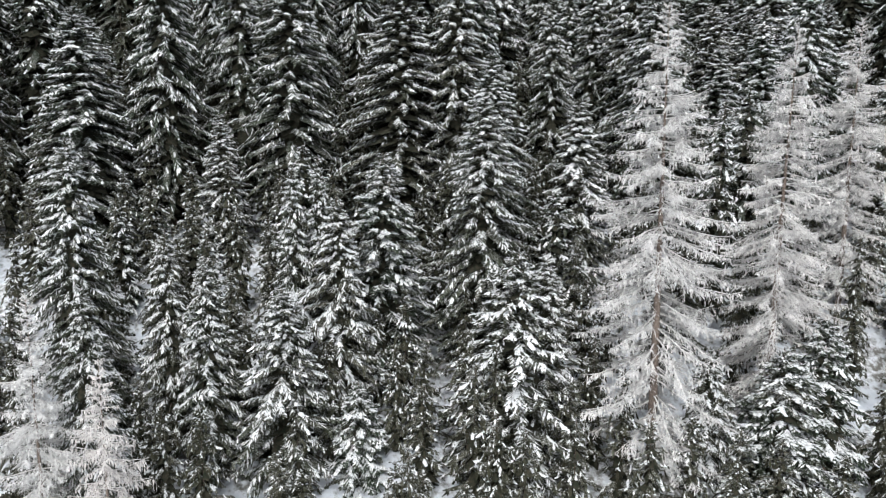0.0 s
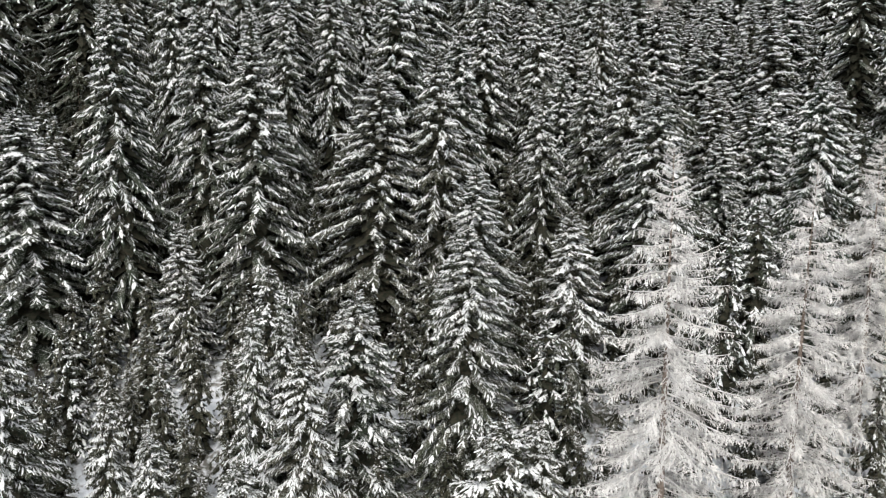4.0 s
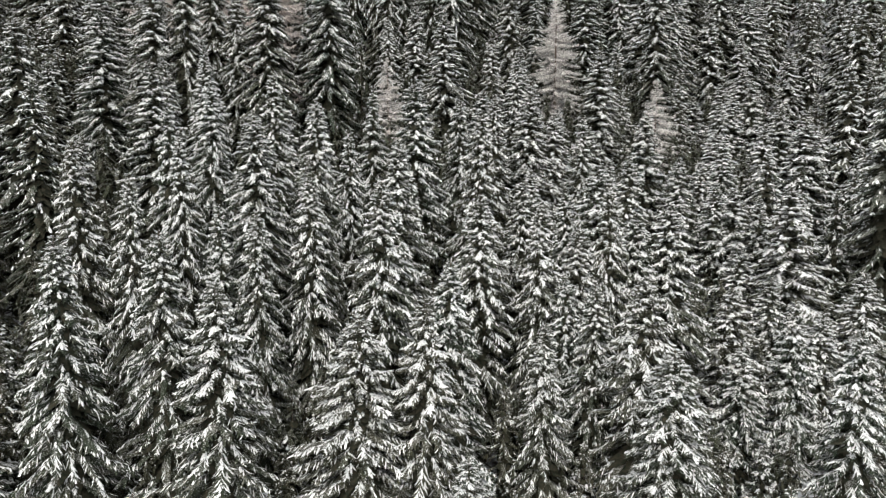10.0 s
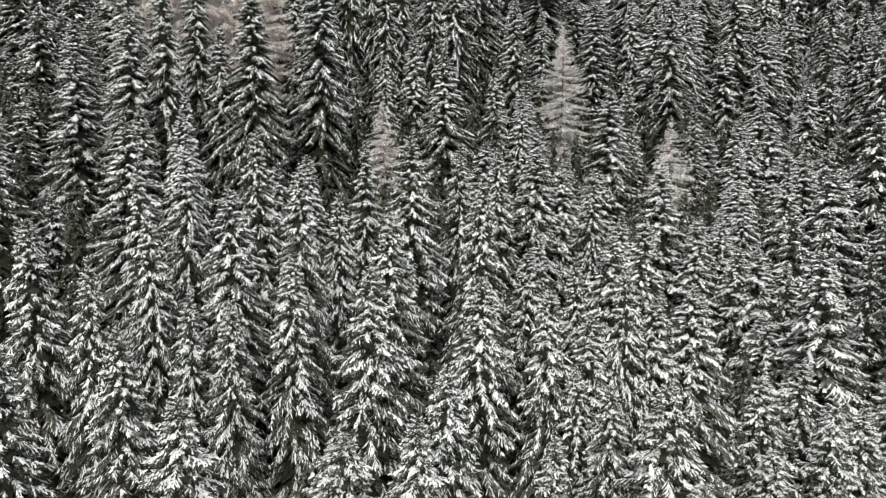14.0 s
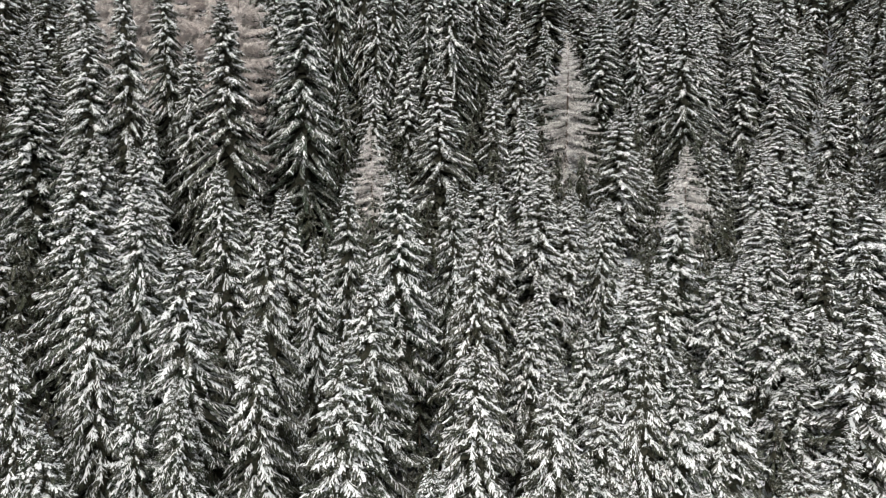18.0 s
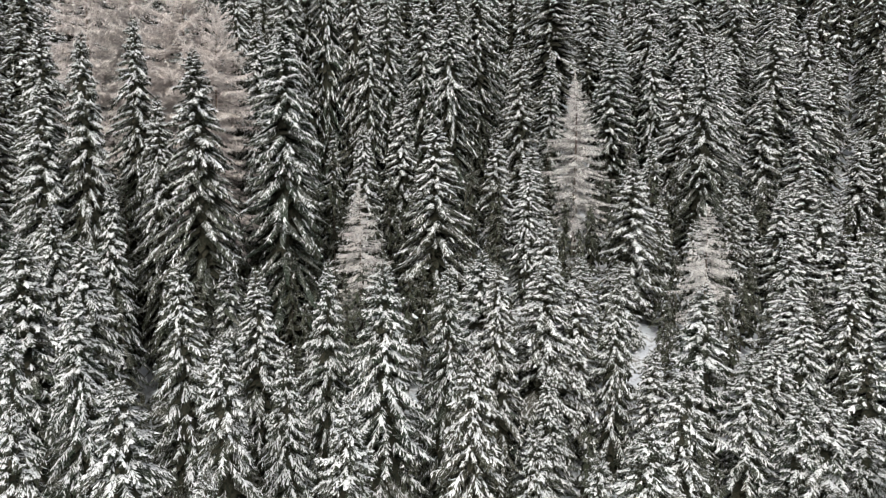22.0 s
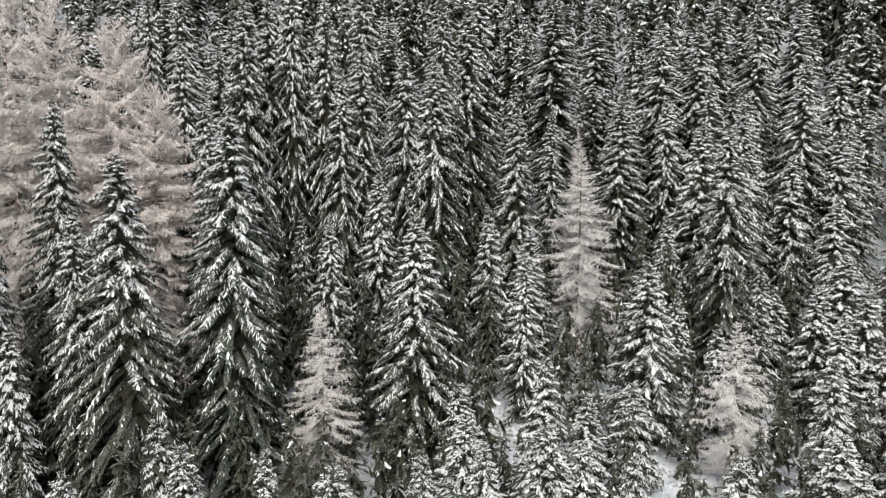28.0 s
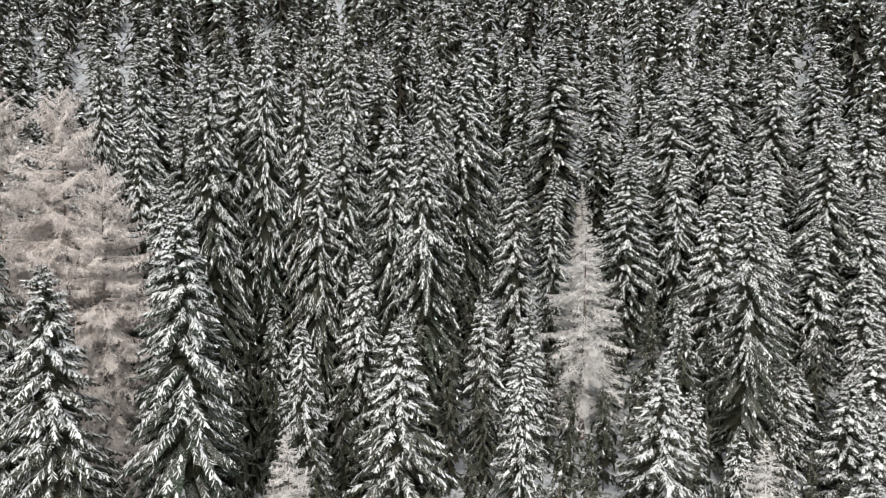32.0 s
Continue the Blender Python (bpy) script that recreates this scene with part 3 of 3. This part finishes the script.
# upper slope
spruce(-12.1, 100.9, 76.5, 2.89, 1.15)
spruce(-0.9, 101.0, 61.9, 2.69, 1.15)
spruce(37.8, 101.8, 52.4, 2.77, 1.15)
spruce(-17.8, 102.5, 77.1, 2.24, 1.15)
spruce(-4.3, 102.7, 70.4, 2.33, 1.15)
spruce(-8.0, 102.9, 58.4, 1.70, 1.15)
spruce(-15.0, 103.8, 73.0, 2.54, 1.15)
spruce(-2.5, 104.1, 73.1, 2.32, 1.15)
spruce(-8.8, 104.2, 79.5, 2.29, 1.15)
spruce(12.4, 104.2, 56.6, 2.82, 1.15)
spruce(8.8, 104.5, 58.8, 2.09, 1.15)
spruce(-10.9, 104.8, 77.1, 2.78, 1.15)
spruce(3.9, 104.9, 71.9, 3.20, 1.15)
spruce(-5.9, 105.0, 77.5, 2.33, 1.15)
spruce(1.1, 105.7, 72.8, 2.77, 1.15)
spruce(42.0, 105.7, 54.3, 3.74, 1.15)
spruce(36.3, 107.6, 51.2, 2.73, 1.15)
larch(17.6, 107.0, 63.9, 3.85)
spruce(29.8, 110.1, 66.9, 3.44, 1.15)
spruce(11.8, 110.7, 68.2, 2.82, 1.15)
spruce(44.0, 110.8, 59.3, 2.93, 1.15)
spruce(34.2, 111.0, 68.4, 2.89, 1.15)
spruce(-3.1, 111.9, 81.0, 2.87, 1.15)
spruce(4.6, 113.1, 78.8, 2.67, 1.4)
spruce(52.3, 113.8, 58.4, 2.82, 1.4)
spruce(41.1, 114.6, 63.7, 3.00, 1.4)
spruce(36.3, 114.7, 67.7, 2.98, 1.4)
spruce(7.3, 115.7, 78.8, 3.28, 1.4)
spruce(23.3, 116.1, 69.7, 3.34, 1.4)
spruce(16.3, 117.6, 68.3, 2.17, 1.4)
spruce(48.0, 118.3, 66.2, 3.32, 1.4)
spruce(37.8, 118.7, 70.4, 3.68, 1.4)
spruce(29.0, 118.7, 70.2, 2.56, 1.4)
spruce(24.5, 119.0, 71.1, 3.32, 1.4)
larch(19.6, 119.3, 66.9, 1.58)
spruce(33.7, 119.7, 71.7, 2.97, 1.4)
spruce(43.9, 118.8, 74.0, 3.20, 1.4)
spruce(49.5, 120.2, 67.4, 3.22, 1.4)
spruce(8.7, 121.3, 83.4, 3.29, 1.4)
spruce(49.1, 121.6, 74.1, 3.04, 1.4)
spruce(29.2, 122.4, 78.4, 3.26, 1.4)
spruce(46.6, 124.1, 74.8, 3.15, 1.4)
spruce(34.2, 124.4, 78.8, 3.34, 1.4)
spruce(41.7, 126.4, 81.0, 3.21, 1.4)
spruce(17.9, 127.9, 82.6, 4.51, 1.4)
spruce(34.5, 129.2, 79.5, 3.34, 1.4)
spruce(31.8, 131.9, 80.5, 3.44, 1.4)
spruce(50.0, 133.1, 82.1, 3.49, 1.4)
spruce(24.8, 135.9, 81.7, 3.77, 1.4)

# ---- between and behind: lesser spruces, then the far forest as one sheet of trees ----
GLADES = ((12.3, 36.5, 2.8), (-29, 46, 2.5), (-23, 86, 1.6), (8.5, 96, 1.2), (-5, 112, 2.4))


def joined_trees(name, label, category, rows, fine, cover):
    """Many lesser spruces as one object: rows of x, y, tip height and crown radius."""
    made, got = {}, []
    for x, y, tip, radius in rows:
        key, m, _ = stand(x, y, tip, radius, "spruce", fine)
        if key not in made:
            parts = spruce_arrays(int(key[1] * 10) + 7 * key[3], key[1], key[2], fine, cover)
            made[key] = (*joined(parts), np.concatenate([np.full(len(f), n) for n, (_, f) in enumerate(parts)]))
        v, f, slots = made[key]
        a = np.array(m)
        got.append((v @ a[:3, :3].T + a[:3, 3], f, slots))
    verts, tris = joined([(v, f) for v, f, _ in got])
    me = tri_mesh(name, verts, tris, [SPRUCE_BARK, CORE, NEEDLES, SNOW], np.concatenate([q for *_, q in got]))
    return tagged(new(name, me), label, category, kind="stuff")


def thicket():
    """Lesser trees under and between the tall ones."""
    rng, rows = np.random.default_rng(11), []
    known = np.array(PLACED)
    y = 24.0
    while y < 112:
        gap = 2.5 if y < 56 else 3.2
        wide = 15 + 0.42 * y
        for gx in np.arange(-wide, wide, gap):
            x, at = gx + rng.uniform(-1.0, 1.0), y + rng.uniform(-1.0, 1.0)
            share, girth, low = rng.uniform(0.42, 0.62), rng.uniform(0.85, 1.15), rng.uniform(5.0, 8.5)
            near = np.hypot(known[:, 0] - x, known[:, 1] - at)
            if near.min() < (1.45 if at < 52 else 0.55 * gap) or any(math.hypot(x - a, at - b) < r for a, b, r in GLADES):
                continue
            tall = low if at < 52 else max(5.5, float(known[np.argsort(near)[:4], 2].mean()) * share)
            rows.append((x, at, float(ground_z(x, at)) + tall, (0.8 + 0.09 * tall) * girth))
        y += gap
    joined_trees("young_spruces", "young snowy spruces at the lower edge of the stand", "undergrowth", [q for q in rows if q[1] < 54], 3.0, 0.3)
    joined_trees("understory", "young snowy spruces crowded beneath the tall ones", "undergrowth", [q for q in rows if q[1] >= 54], 8.0, 0.04)


def far_forest():
    """Spruces further up and out on the slope."""
    rng, rows, sides, beyond = np.random.default_rng(5), [], [], []
    known = np.array(PLACED)
    for gy in np.r_[44:140:5.2, 140:212:6.6]:
        wide = min(18 + 0.52 * gy, 112)
        for gx in np.arange(-wide, wide, 5.2 if gy < 140 else 6.6):
            x, y = gx + rng.uniform(-1.8, 1.8), gy + rng.uniform(-1.8, 1.8)
            tall, girth = rng.uniform(16, 27), rng.uniform(0.85, 1.2)
            near = np.hypot(known[:, 0] - x, known[:, 1] - y)
            inside = 60 < y < 122 and abs(x) < 8 + 0.3 * y
            if near.min() < (5.2 if inside else 3.9) or any(math.hypot(x - a, y - b) < r for a, b, r in GLADES):
                continue
            if near.min() < 8:
                least = float(known[np.argsort(near)[:3], 2].min())
                tall = min(tall, max(13.0, least * 0.9) if x > 28 else least * 0.72)
            if inside:
                spruce(x, y, float(ground_z(x, y)) + tall, (1.15 + 0.088 * tall) * girth, 1.4)
                continue
            (sides if y < 88 else rows if y < 140 else beyond).append((x, y, float(ground_z(x, y)) + tall, (1.15 + 0.088 * tall) * girth))
    joined_trees("forest_flanks", "snowy spruces packed along both flanks of the slope", "forest", sides, 2.8, 1.3)
    joined_trees("far_forest", "dense snowy spruce forest climbing the far slope", "forest", rows, 3.8, 1.8)
    joined_trees("distant_forest", "snowy spruce forest high on the mountainside", "forest", beyond, 8.0, 1.8)


thicket()
far_forest()
